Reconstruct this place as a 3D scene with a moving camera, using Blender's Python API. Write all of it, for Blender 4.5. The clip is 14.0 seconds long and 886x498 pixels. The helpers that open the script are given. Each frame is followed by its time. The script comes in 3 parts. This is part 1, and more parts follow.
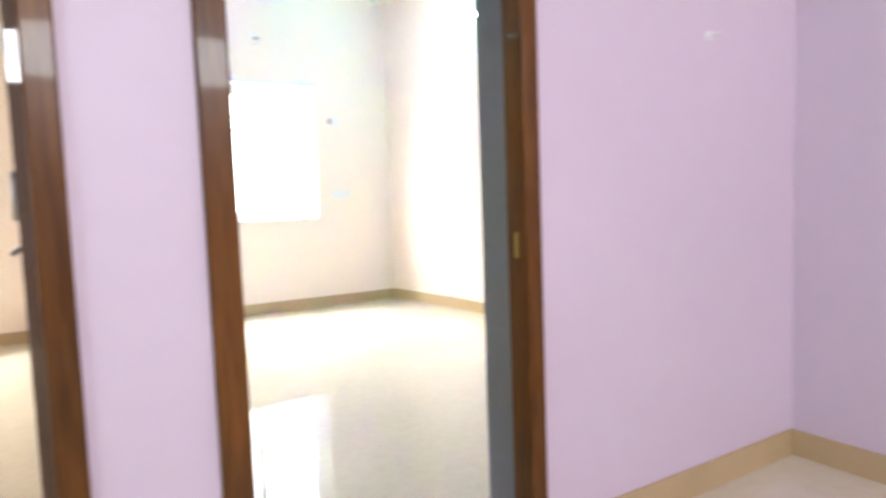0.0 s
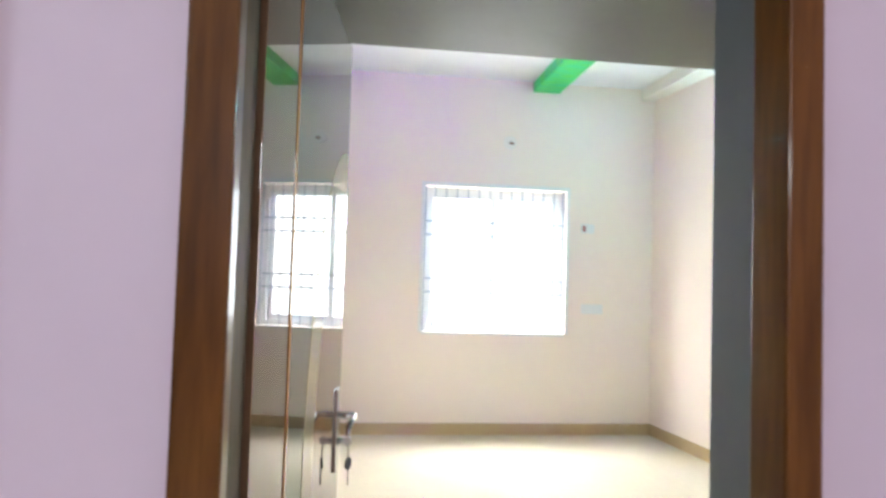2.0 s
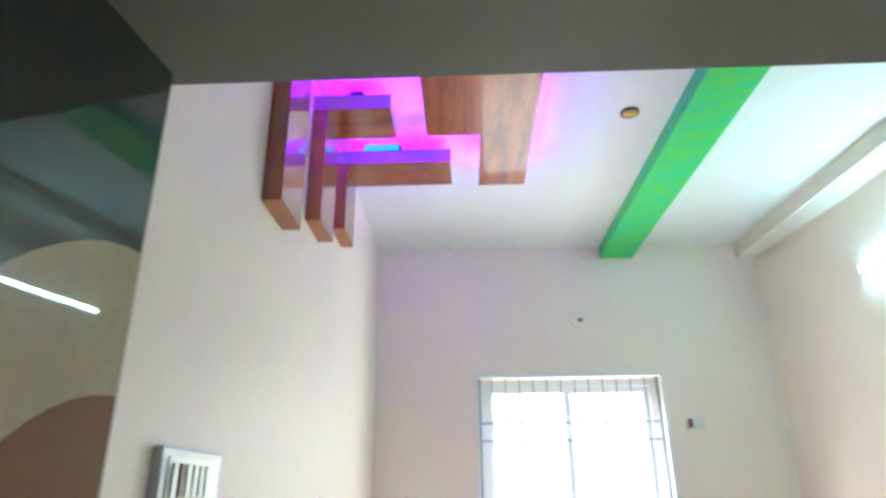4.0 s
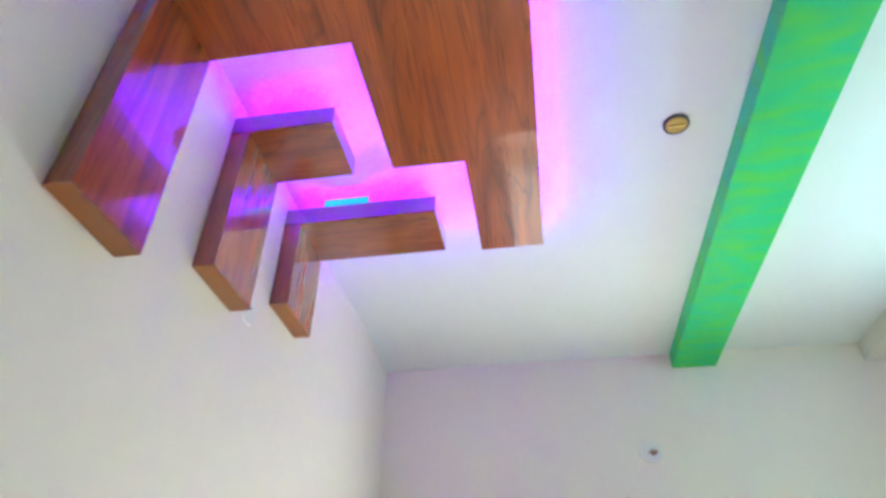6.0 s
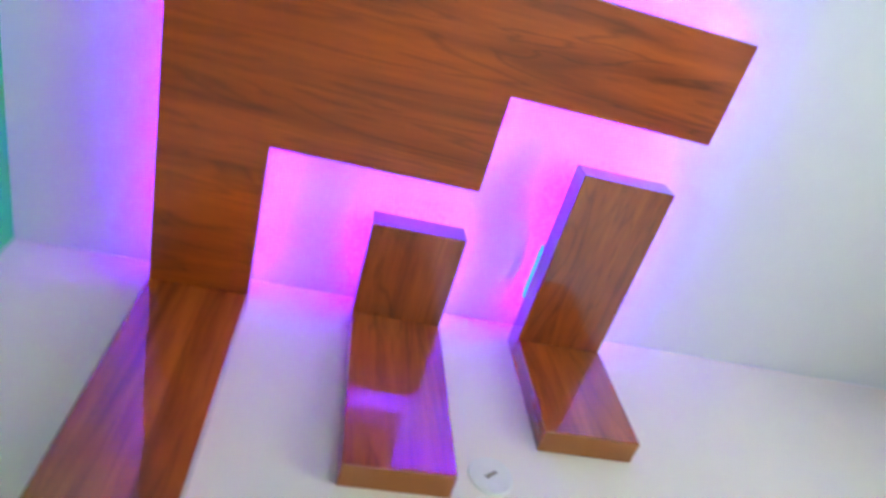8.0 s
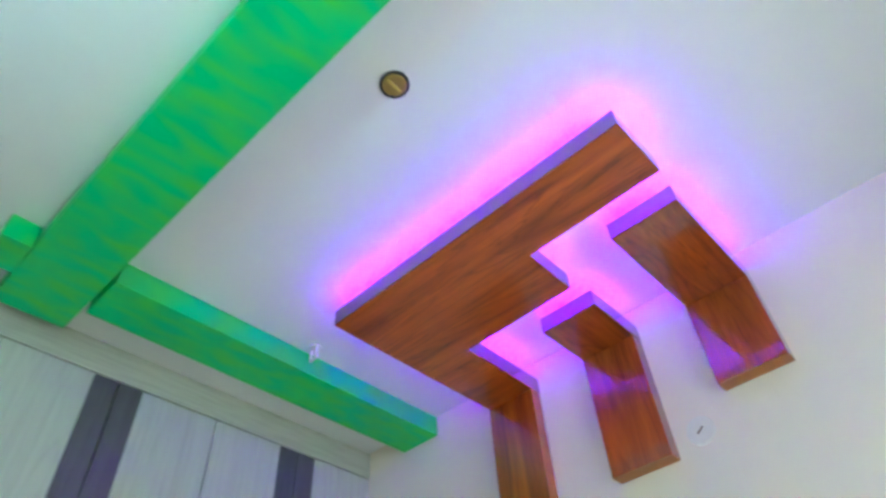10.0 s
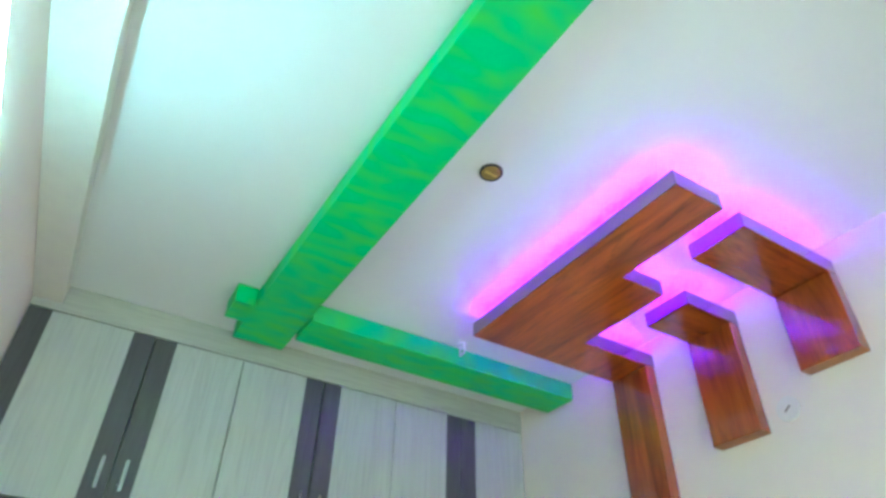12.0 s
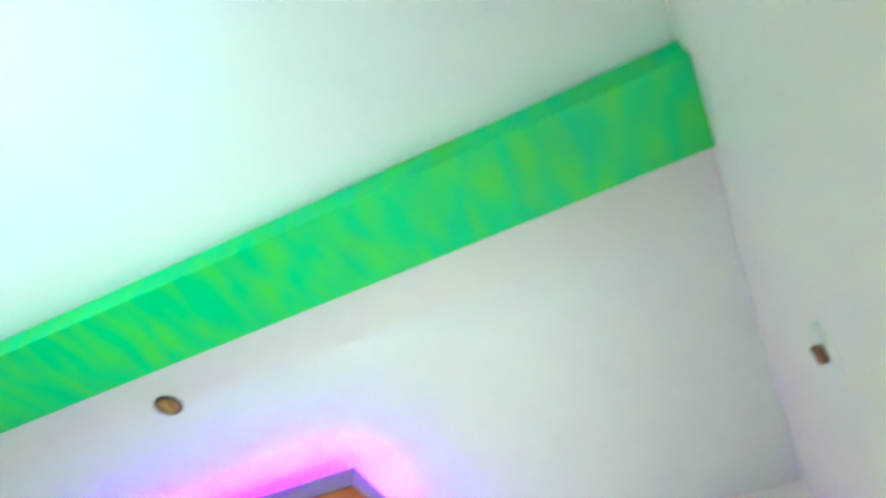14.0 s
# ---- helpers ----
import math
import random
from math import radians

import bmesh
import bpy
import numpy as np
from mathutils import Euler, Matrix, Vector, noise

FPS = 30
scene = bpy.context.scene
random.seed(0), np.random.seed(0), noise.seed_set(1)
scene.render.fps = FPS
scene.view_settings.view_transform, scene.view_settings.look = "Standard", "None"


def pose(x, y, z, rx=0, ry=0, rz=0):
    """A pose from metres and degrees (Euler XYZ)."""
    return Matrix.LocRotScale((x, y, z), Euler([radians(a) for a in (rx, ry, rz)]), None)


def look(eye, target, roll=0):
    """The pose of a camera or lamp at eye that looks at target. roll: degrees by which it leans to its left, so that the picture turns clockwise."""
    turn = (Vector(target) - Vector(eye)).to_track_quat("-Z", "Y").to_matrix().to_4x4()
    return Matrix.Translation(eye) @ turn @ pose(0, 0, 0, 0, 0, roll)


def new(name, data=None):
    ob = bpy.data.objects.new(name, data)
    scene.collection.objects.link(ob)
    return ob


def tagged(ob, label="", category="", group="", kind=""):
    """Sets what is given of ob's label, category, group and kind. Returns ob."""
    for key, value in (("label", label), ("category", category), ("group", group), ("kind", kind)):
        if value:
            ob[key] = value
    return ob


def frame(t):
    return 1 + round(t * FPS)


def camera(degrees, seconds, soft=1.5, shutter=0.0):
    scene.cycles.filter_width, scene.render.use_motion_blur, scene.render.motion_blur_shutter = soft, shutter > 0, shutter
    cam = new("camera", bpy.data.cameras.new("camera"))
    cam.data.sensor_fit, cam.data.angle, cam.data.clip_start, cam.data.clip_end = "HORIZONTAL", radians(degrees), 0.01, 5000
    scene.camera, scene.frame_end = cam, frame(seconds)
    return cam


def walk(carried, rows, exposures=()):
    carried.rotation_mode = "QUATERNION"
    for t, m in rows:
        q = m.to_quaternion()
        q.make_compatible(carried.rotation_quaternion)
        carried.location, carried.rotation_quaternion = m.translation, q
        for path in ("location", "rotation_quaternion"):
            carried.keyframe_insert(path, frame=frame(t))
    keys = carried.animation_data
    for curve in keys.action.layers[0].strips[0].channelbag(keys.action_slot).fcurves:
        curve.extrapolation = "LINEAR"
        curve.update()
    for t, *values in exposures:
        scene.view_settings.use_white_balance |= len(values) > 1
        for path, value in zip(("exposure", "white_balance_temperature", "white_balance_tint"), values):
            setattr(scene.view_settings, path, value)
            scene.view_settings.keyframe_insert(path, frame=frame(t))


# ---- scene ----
PATH = [
    (0, (-0.224, 0.403, 1.022), (0.821, 2.101, 0.869), -2.05),
    (0.2, (-0.208, 0.410, 1.022), (0.681, 2.192, 0.858), -1.9),
    (0.5, (-0.157, 0.45, 1.02), (0.61, 2.29, 0.855), -1.5),
    (1, (-0.015, 0.612, 1.305), (0.592, 2.508, 1.127), 0.95),
    (1.5, (0.115, 0.757, 1.305), (0.591, 2.698, 1.209), 0.75),
    (2, (0.268, 0.902, 1.394), (0.499, 2.887, 1.477), 1.74),
    (2.5, (0.347, 1.108, 1.362), (0.462, 3.094, 1.565), 0.3),
    (3, (0.431, 1.365, 1.373), (0.501, 3.315, 1.811), -0.5),
    (3.3, (0.484, 1.505, 1.368), (0.531, 3.429, 1.913), -0.8),
    (3.5, (0.522, 1.641, 1.394), (0.547, 3.55, 1.989), -0.2),
    (3.7, (0.578, 1.741, 1.396), (0.567, 3.634, 2.043), -0.2),
    (5.8, (0.922, 2.815, 1.492), (0.664, 4.437, 2.634), 0.2),
    (6, (0.941, 2.922, 1.476), (0.671, 4.513, 2.658), 0.6),
    (6.5, (0.979, 3.205, 1.571), (0.759, 4.546, 3.039), 2.5),
    (7, (1.047, 3.506, 1.579), (0.579, 4.733, 3.087), -3.1),
    (7.5, (1.078, 3.789, 1.596), (0.225, 4.679, 3.17), -7.4),
    (8, (1.1, 4.103, 1.572), (0.159, 4.505, 3.29), -9.1),
    (8.3, (1.147, 4.289, 1.564), (0.221, 4.418, 3.333), -5.9),
    (8.5, (1.222, 4.466, 1.555), (0.232, 4.381, 3.291), -1.6),
    (9, (1.545, 4.744, 1.532), (0.381, 4.187, 3.059), -1.6),
    (9.2, (1.679, 4.883, 1.49), (0.574, 4.225, 3.022), -2.3),
    (11.3, (2.587, 5.725, 1.43), (1.55, 4.539, 2.662), -2.2),
    (11.5, (2.58, 5.803, 1.436), (1.584, 4.6, 2.685), -1.7),
    (12, (2.552, 5.998, 1.438), (1.74, 4.634, 2.655), 1.3),
    (12.2, (2.566, 6.012, 1.43), (1.765, 4.621, 2.624), 1.1),
    (12.5, (2.591, 6.049, 1.444), (1.748, 4.721, 2.679), 1.1),
    (13, (2.559, 6.116, 1.502), (1.659, 5.06, 2.942), 0.6),
    (13.5, (2.522, 6.315, 1.86), (1.503, 5.34, 3.29), 3.7),
    (14, (2.609, 6.175, 1.791), (1.513, 5.633, 3.381), -1.05),
]
cam = camera(70.3, 14.0, soft=2.8, shutter=0.5)
walk(cam, [(t, look(eye, target, roll)) for t, eye, target, roll in PATH],
     exposures=[(0.0, 1.05, 6500, 10), (0.6, 0.95, 6500, 10), (1.2, 0.9, 6500, 10), (1.6, 0.72, 6500, 10), (2.0, 0.45, 6500, 9), (2.5, 0.42, 6500, 7), (3.0, 0.22, 6500, 5), (3.5, 0.07, 6480, 5),
                (5.8, -0.05, 6400, 2), (7.0, -0.1, 6250, 0), (8.0, -0.17, 6050, 0), (9.2, -0.36, 6000, -3), (11.3, -0.26, 6150, -11), (12.5, -0.12, 6150, -12), (13.0, 0.0, 6200, -12), (14.0, 0.06, 6350, -11)])

# ---- world and lights ----
world = bpy.data.worlds.new("world")
scene.world = world
world.use_nodes = True
wn = world.node_tree
sky = wn.nodes.new("ShaderNodeTexSky")
sky.sky_type, sky.sun_disc = "NISHITA", False
sky.sun_elevation, sky.sun_rotation = radians(52), radians(200)
wn.links.new(sky.outputs["Color"], wn.nodes["Background"].inputs["Color"])
wn.nodes["Background"].inputs["Strength"].default_value = 0.15
sun = new("sun", bpy.data.lights.new("sun", "SUN"))
sun.data.energy, sun.data.angle, sun.data.color = 3.0, radians(0.6), (1.0, 0.95, 0.87)
sun.matrix_world = look((-5, -14, 20), (0, 0, 0))

CEIL = 3.17
HALL = 1.725      # hall face of the door wall
INNER = 1.96      # room face of the door wall
FAR = 6.43        # window wall
LOFT = 2.79       # front of the loft doors


def window_light(name, x, z, w, h, energy):
    lamp = new(name, bpy.data.lights.new(name, "AREA"))
    lamp.data.shape, lamp.data.size, lamp.data.size_y = "RECTANGLE", w, h
    lamp.data.energy, lamp.data.color = energy, (0.93, 0.97, 1.0)
    lamp.matrix_world = look((x, FAR + 0.32, z), (x, 0, z))
    return lamp


def sky_light(name, x, energy):
    """The bright upper sky in front of a window, which falls steeply through it."""
    lamp = new(name, bpy.data.lights.new(name, "AREA"))
    lamp.data.shape, lamp.data.size, lamp.data.size_y = "RECTANGLE", 1.7, 1.7
    lamp.data.energy, lamp.data.color = energy, (0.93, 0.97, 1.0)
    lamp.matrix_world = look((x, FAR + 1.0, 3.25), (x, FAR - 0.1, 1.7))
    return lamp


window_light("window_daylight", 1.384, 1.54, 1.25, 1.25, 32)
window_light("second_window_daylight", -1.45, 1.49, 1.25, 1.2, 34)
sky_light("sky_daylight", 1.384, 560)
sky_light("second_sky_daylight", -1.45, 540)
# daylight that enters the hall by its own big opening behind the camera
hall_day = new("hall_daylight", bpy.data.lights.new("hall_daylight", "AREA"))
hall_day.data.shape, hall_day.data.size, hall_day.data.size_y = "RECTANGLE", 1.7, 0.42
hall_day.data.energy, hall_day.data.color = 43, (0.95, 0.96, 1.0)
hall_day.matrix_world = look((0.4, -3.05, 2.35), (0.4, 2, 1.5))


# ---- materials ----
def mat(name, color, rough=0.6, metal=0.0, vary=0.06, scale=3.0, bump=0.0, bump_scale=60.0, spec=0.5, coat=0.0, fine=0.03):
    m = bpy.data.materials.new(name)
    m.use_nodes = True
    nt = m.node_tree
    b = nt.nodes["Principled BSDF"]
    b.inputs["Roughness"].default_value, b.inputs["Metallic"].default_value = rough, metal
    b.inputs["Specular IOR Level"].default_value = spec
    b.inputs["Coat Weight"].default_value = coat
    b.inputs["Coat Roughness"].default_value = 0.06
    co = nt.nodes.new("ShaderNodeTexCoord")
    last = None
    for s, amount in ((scale, vary), (scale * 14, fine)):
        n = nt.nodes.new("ShaderNodeTexNoise")
        n.inputs["Scale"].default_value, n.inputs["Detail"].default_value = s, 4
        nt.links.new(co.outputs["Object"], n.inputs["Vector"])
        ramp = nt.nodes.new("ShaderNodeMapRange")
        ramp.inputs["From Min"].default_value, ramp.inputs["From Max"].default_value = 0.3, 0.7
        ramp.inputs["To Min"].default_value, ramp.inputs["To Max"].default_value = 1 - amount, 1 + amount * 0.4
        nt.links.new(n.outputs["Fac"], ramp.inputs["Value"])
        mul = nt.nodes.new("ShaderNodeVectorMath")
        mul.operation = "MULTIPLY"
        if last is None:
            mul.inputs[0].default_value = color
        else:
            nt.links.new(last, mul.inputs[0])
        nt.links.new(ramp.outputs["Result"], mul.inputs[1])
        last = mul.outputs["Vector"]
    nt.links.new(last, b.inputs["Base Color"])
    if bump:
        n = nt.nodes.new("ShaderNodeTexNoise")
        n.inputs["Scale"].default_value, n.inputs["Detail"].default_value = bump_scale, 5
        nt.links.new(co.outputs["Object"], n.inputs["Vector"])
        bp = nt.nodes.new("ShaderNodeBump")
        bp.inputs["Strength"].default_value, bp.inputs["Distance"].default_value = bump, 0.004
        nt.links.new(n.outputs["Fac"], bp.inputs["Height"])
        nt.links.new(bp.outputs["Normal"], b.inputs["Normal"])
    return m


def glow(name, color, strength):
    m = bpy.data.materials.new(name)
    m.use_nodes = True
    b = m.node_tree.nodes["Principled BSDF"]
    b.inputs["Base Color"].default_value = (0.8, 0.8, 0.8, 1)
    b.inputs["Emission Color"].default_value = (*color, 1)
    b.inputs["Emission Strength"].default_value = strength
    return m


def wood(name, dark, light, rough, grain=(1.2, 14.0, 14.0), coat=0.4, turn=0.0, fine=0.78, veins=0.0):
    """Laminate with long wavy grain along its x axis."""
    m = bpy.data.materials.new(name)
    m.use_nodes = True
    nt = m.node_tree
    b = nt.nodes["Principled BSDF"]
    b.inputs["Roughness"].default_value = rough
    b.inputs["Coat IOR"].default_value = 1.75 if coat > 0.8 else 1.5
    b.inputs["Coat Weight"].default_value, b.inputs["Coat Roughness"].default_value = coat, 0.05
    co = nt.nodes.new("ShaderNodeTexCoord")
    mp = nt.nodes.new("ShaderNodeMapping")
    mp.inputs["Scale"].default_value = grain
    mp.inputs["Rotation"].default_value = (0, 0, radians(turn))
    nt.links.new(co.outputs["Object"], mp.inputs["Vector"])
    n1 = nt.nodes.new("ShaderNodeTexNoise")
    n1.inputs["Scale"].default_value, n1.inputs["Detail"].default_value, n1.inputs["Distortion"].default_value = 1.0, 8, 1.6
    nt.links.new(mp.outputs["Vector"], n1.inputs["Vector"])
    cr = nt.nodes.new("ShaderNodeValToRGB")
    cr.color_ramp.elements[0].position, cr.color_ramp.elements[0].color = 0.27, (*dark, 1)
    cr.color_ramp.elements[1].position, cr.color_ramp.elements[1].color = 0.72, (*light, 1)
    nt.links.new(n1.outputs["Fac"], cr.inputs["Fac"])
    n2 = nt.nodes.new("ShaderNodeTexNoise")
    n2.inputs["Scale"].default_value, n2.inputs["Detail"].default_value = 9.0, 6
    nt.links.new(mp.outputs["Vector"], n2.inputs["Vector"])
    mr = nt.nodes.new("ShaderNodeMapRange")
    mr.inputs["From Min"].default_value, mr.inputs["From Max"].default_value = 0.35, 0.6
    mr.inputs["To Min"].default_value, mr.inputs["To Max"].default_value = fine, 1.05
    nt.links.new(n2.outputs["Fac"], mr.inputs["Value"])
    mul = nt.nodes.new("ShaderNodeVectorMath")
    mul.operation = "MULTIPLY"
    nt.links.new(cr.outputs["Color"], mul.inputs[0])
    nt.links.new(mr.outputs["Result"], mul.inputs[1])
    last = mul.outputs["Vector"]
    if veins:
        # thin dark cathedral veins where a slow noise crosses its middle
        n3 = nt.nodes.new("ShaderNodeTexNoise")
        n3.inputs["Scale"].default_value, n3.inputs["Detail"].default_value, n3.inputs["Distortion"].default_value = 0.75, 3, 1.8
        nt.links.new(mp.outputs["Vector"], n3.inputs["Vector"])
        off = nt.nodes.new("ShaderNodeMath")
        off.operation = "PINGPONG"
        off.inputs[1].default_value = 0.06
        nt.links.new(n3.outputs["Fac"], off.inputs[0])
        vr = nt.nodes.new("ShaderNodeMapRange")
        vr.inputs["From Min"].default_value, vr.inputs["From Max"].default_value = 0.0, 0.022
        vr.inputs["To Min"].default_value, vr.inputs["To Max"].default_value = 1 - veins, 1.0
        nt.links.new(off.outputs["Value"], vr.inputs["Value"])
        mul2 = nt.nodes.new("ShaderNodeVectorMath")
        mul2.operation = "MULTIPLY"
        nt.links.new(last, mul2.inputs[0])
        nt.links.new(vr.outputs["Result"], mul2.inputs[1])
        last = mul2.outputs["Vector"]
    nt.links.new(last, b.inputs["Base Color"])
    return m


def green_paint():
    """Emulsion green; soft yellow-green patches across the beam imitate moire banding by colour."""
    m = mat("green_beam_paint", (0.025, 0.60, 0.215), 0.5, vary=0.06, scale=5.0, bump=0.1)
    nt = m.node_tree
    b = nt.nodes["Principled BSDF"]
    old = b.inputs["Base Color"].links[0].from_socket
    co = nt.nodes.new("ShaderNodeTexCoord")
    n = nt.nodes.new("ShaderNodeTexNoise")
    n.inputs["Scale"].default_value, n.inputs["Detail"].default_value, n.inputs["Distortion"].default_value = 12.5, 0.0, 0.5
    mp = nt.nodes.new("ShaderNodeMapping")
    mp.inputs["Scale"].default_value = (0.55, 1.25, 0.6)
    mp.inputs["Rotation"].default_value = (0, 0, radians(18))
    nt.links.new(co.outputs["Object"], mp.inputs["Vector"])
    nt.links.new(mp.outputs["Vector"], n.inputs["Vector"])
    mr = nt.nodes.new("ShaderNodeMapRange")
    mr.inputs["From Min"].default_value, mr.inputs["From Max"].default_value = 0.30, 0.84
    nt.links.new(n.outputs["Fac"], mr.inputs["Value"])
    mix = nt.nodes.new("ShaderNodeMix")
    mix.data_type = "RGBA"
    nt.links.new(mr.outputs["Result"], mix.inputs["Factor"])
    nt.links.new(old, mix.inputs[6])
    mix.inputs[7].default_value = (0.085, 0.60, 0.06, 1)
    nt.links.new(mix.outputs[2], b.inputs["Base Color"])
    return m


M_WALL = mat("cream_wall_paint", (0.92, 0.795, 0.69), 0.55, vary=0.03, scale=0.8, bump=0.06, bump_scale=45, fine=0.012)
M_WALL_PINK = mat("lilac_pink_wall_paint", (0.70, 0.575, 0.67), 0.5, vary=0.05, scale=0.9, bump=0.06, bump_scale=45, fine=0.012)
M_CEIL = mat("white_ceiling_paint", (0.82, 0.83, 0.83), 0.7, vary=0.03, scale=0.8, bump=0.05, fine=0.01)
M_BEAM_WHITE = mat("cream_beam_paint", (0.80, 0.76, 0.69), 0.6, vary=0.03, scale=1.0)
M_GREEN = green_paint()
M_FLOOR = mat("glossy_cream_vitrified_tile", (0.71, 0.625, 0.48), 0.022, vary=0.07, scale=1.6, spec=0.8, fine=0.05)
M_SKIRT = mat("tan_skirting_tile", (0.55, 0.40, 0.22), 0.2, vary=0.1, scale=3.0)
M_TEAK = wood("varnished_teak_frame", (0.070, 0.025, 0.005), (0.19, 0.070, 0.015), 0.28, (9, 9, 0.9), 0.16)
M_TEAK.node_tree.nodes["Principled BSDF"].inputs["Specular IOR Level"].default_value = 0.2
M_STOP = wood("dull_dark_teak", (0.07, 0.042, 0.014), (0.12, 0.07, 0.025), 0.75, (9, 9, 0.9), 0.0)
M_PANEL = wood("walnut_laminate_ceiling", (0.25, 0.037, 0.003), (0.55, 0.100, 0.006), 0.3, (8, 0.8, 8), 0.5, 0.0, 0.88, 0.34)
M_PANEL_DROP = wood("walnut_laminate_drop", (0.22, 0.034, 0.005), (0.47, 0.092, 0.009), 0.25, (8, 8, 0.8), 0.9, 0.0, 0.88, 0.25)
M_SHORT = wood("walnut_laminate_short", (0.20, 0.030, 0.005), (0.42, 0.078, 0.008), 0.25, (1.0, 8, 8), 0.9, 0.0, 0.88, 0.25)
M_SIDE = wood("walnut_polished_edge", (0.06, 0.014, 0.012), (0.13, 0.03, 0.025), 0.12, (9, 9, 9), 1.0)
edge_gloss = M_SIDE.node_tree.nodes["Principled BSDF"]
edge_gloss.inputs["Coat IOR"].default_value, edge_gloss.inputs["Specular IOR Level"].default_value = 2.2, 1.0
M_EDGE = mat("walnut_edge_band", (0.38, 0.13, 0.025), 0.35, vary=0.1, scale=8)
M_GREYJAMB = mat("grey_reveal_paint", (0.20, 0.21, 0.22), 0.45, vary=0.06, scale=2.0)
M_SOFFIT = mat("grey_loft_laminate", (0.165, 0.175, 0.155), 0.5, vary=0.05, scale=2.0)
M_LIGHTLAM = wood("pale_oak_laminate", (0.52, 0.555, 0.48), (0.56, 0.595, 0.52), 0.4, (6, 5, 0.4), 0.1, 0.0, 0.98, 0.09)
M_CORNICE = wood("pale_oak_cornice", (0.49, 0.505, 0.425), (0.53, 0.545, 0.465), 0.45, (0.6, 5, 7), 0.1, 0.0, 0.92)
M_DARKLAM = wood("charcoal_laminate", (0.085, 0.085, 0.08), (0.115, 0.115, 0.11), 0.4, (14, 9, 0.7), 0.1, 0.0, 0.85)
M_GAP = mat("dark_joint", (0.03, 0.03, 0.03), 0.8)
M_CORE = mat("grey_board_core", (0.27, 0.27, 0.24), 0.7)
M_STEEL = mat("brushed_steel", (0.62, 0.62, 0.62), 0.25, 1.0, vary=0.05, scale=20)
M_ALU = mat("white_window_aluminium", (0.80, 0.81, 0.82), 0.35, vary=0.03, scale=5)
M_WHITEPAINT = mat("white_gloss_paint", (0.82, 0.82, 0.80), 0.3, vary=0.03, scale=5)
M_GRILL = mat("grey_painted_iron", (0.36, 0.42, 0.50), 0.4, vary=0.05, scale=20)
M_PLASTIC = mat("white_switch_plastic", (0.80, 0.80, 0.78), 0.35, vary=0.02, scale=20)
M_DARK = mat("black_plastic", (0.03, 0.03, 0.03), 0.4)
M_BRASS = mat("brass_plate", (0.46, 0.31, 0.09), 0.35, 0.7, vary=0.2, scale=30)
M_GROUND = mat("dry_grass_ground", (0.12, 0.15, 0.05), 0.9, vary=0.4, scale=0.6, bump=0.3, bump_scale=8)
M_TUBE = glow("tube_glow", (0.40, 0.87, 1.0), 135.0)
M_HALL_FILL = glow("hall_fill_glow", (0.60, 0.86, 1.0), 205.0)
M_LED = glow("purple_led_glow", (0.155, 0.0, 1.0), 142.0)
# cyan glow that stands in for an overexposed spot on the ceiling
M_CYAN_HOTSPOT = glow("cyan_hotspot_glow", (0.0, 0.52, 1.0), 1.3)
M_CYAN_HOTSPOT.node_tree.nodes["Principled BSDF"].inputs["Base Color"].default_value = (0.02, 0.05, 0.06, 1)
M_GLASS = bpy.data.materials.new("window_glass")
M_GLASS.use_nodes = True
gb = M_GLASS.node_tree.nodes["Principled BSDF"]
gb.inputs["Transmission Weight"].default_value, gb.inputs["Roughness"].default_value, gb.inputs["IOR"].default_value = 1.0, 0.0, 1.1


# ---- mesh helpers ----
def add_box(bm, lo, hi, bevel=0.0):
    c = [(lo[i] + hi[i]) / 2 for i in range(3)]
    s = [max(hi[i] - lo[i], 1e-4) for i in range(3)]
    made = bmesh.ops.create_cube(bm, size=1.0, matrix=Matrix.Translation(c) @ Matrix.Diagonal((*s, 1)))
    if bevel:
        edges = list({e for v in made["verts"] for e in v.link_edges})
        bmesh.ops.bevel(bm, geom=edges, offset=bevel, segments=2, profile=0.6, affect="EDGES")
    return bm


def boxes(*spans, bevel=0.0):
    bm = bmesh.new()
    for lo, hi in spans:
        add_box(bm, lo, hi, bevel)
    return bm


def prism(outline, z0, z1, bevel=0.0):
    """An upright prism over a floor-plan outline, counter-clockwise."""
    bm = bmesh.new()
    low = [bm.verts.new((x, y, z0)) for x, y in outline]
    high = [bm.verts.new((x, y, z1)) for x, y in outline]
    bm.faces.new(low[::-1])
    bm.faces.new(high)
    n = len(outline)
    for i in range(n):
        bm.faces.new((low[i], low[(i + 1) % n], high[(i + 1) % n], high[i]))
    if bevel:
        bmesh.ops.bevel(bm, geom=list(bm.edges), offset=bevel, segments=2, profile=0.6, affect="EDGES")
    return bm


def rod(bm, a, b, r, sides=12):
    a, b = Vector(a), Vector(b)
    d = b - a
    m = Matrix.Translation((a + b) / 2) @ d.to_track_quat("Z", "Y").to_matrix().to_4x4()
    bmesh.ops.create_cone(bm, cap_ends=True, segments=sides, radius1=r, radius2=r, depth=d.length, matrix=m)
    return bm


def disc(bm, centre, axis, r, depth, sides=32, bevel=0.0, r2=None):
    m = Matrix.Translation(centre) @ Vector(axis).to_track_quat("Z", "Y").to_matrix().to_4x4()
    made = bmesh.ops.create_cone(bm, cap_ends=True, segments=sides, radius1=r, radius2=r if r2 is None else r2, depth=depth, matrix=m)
    return bm


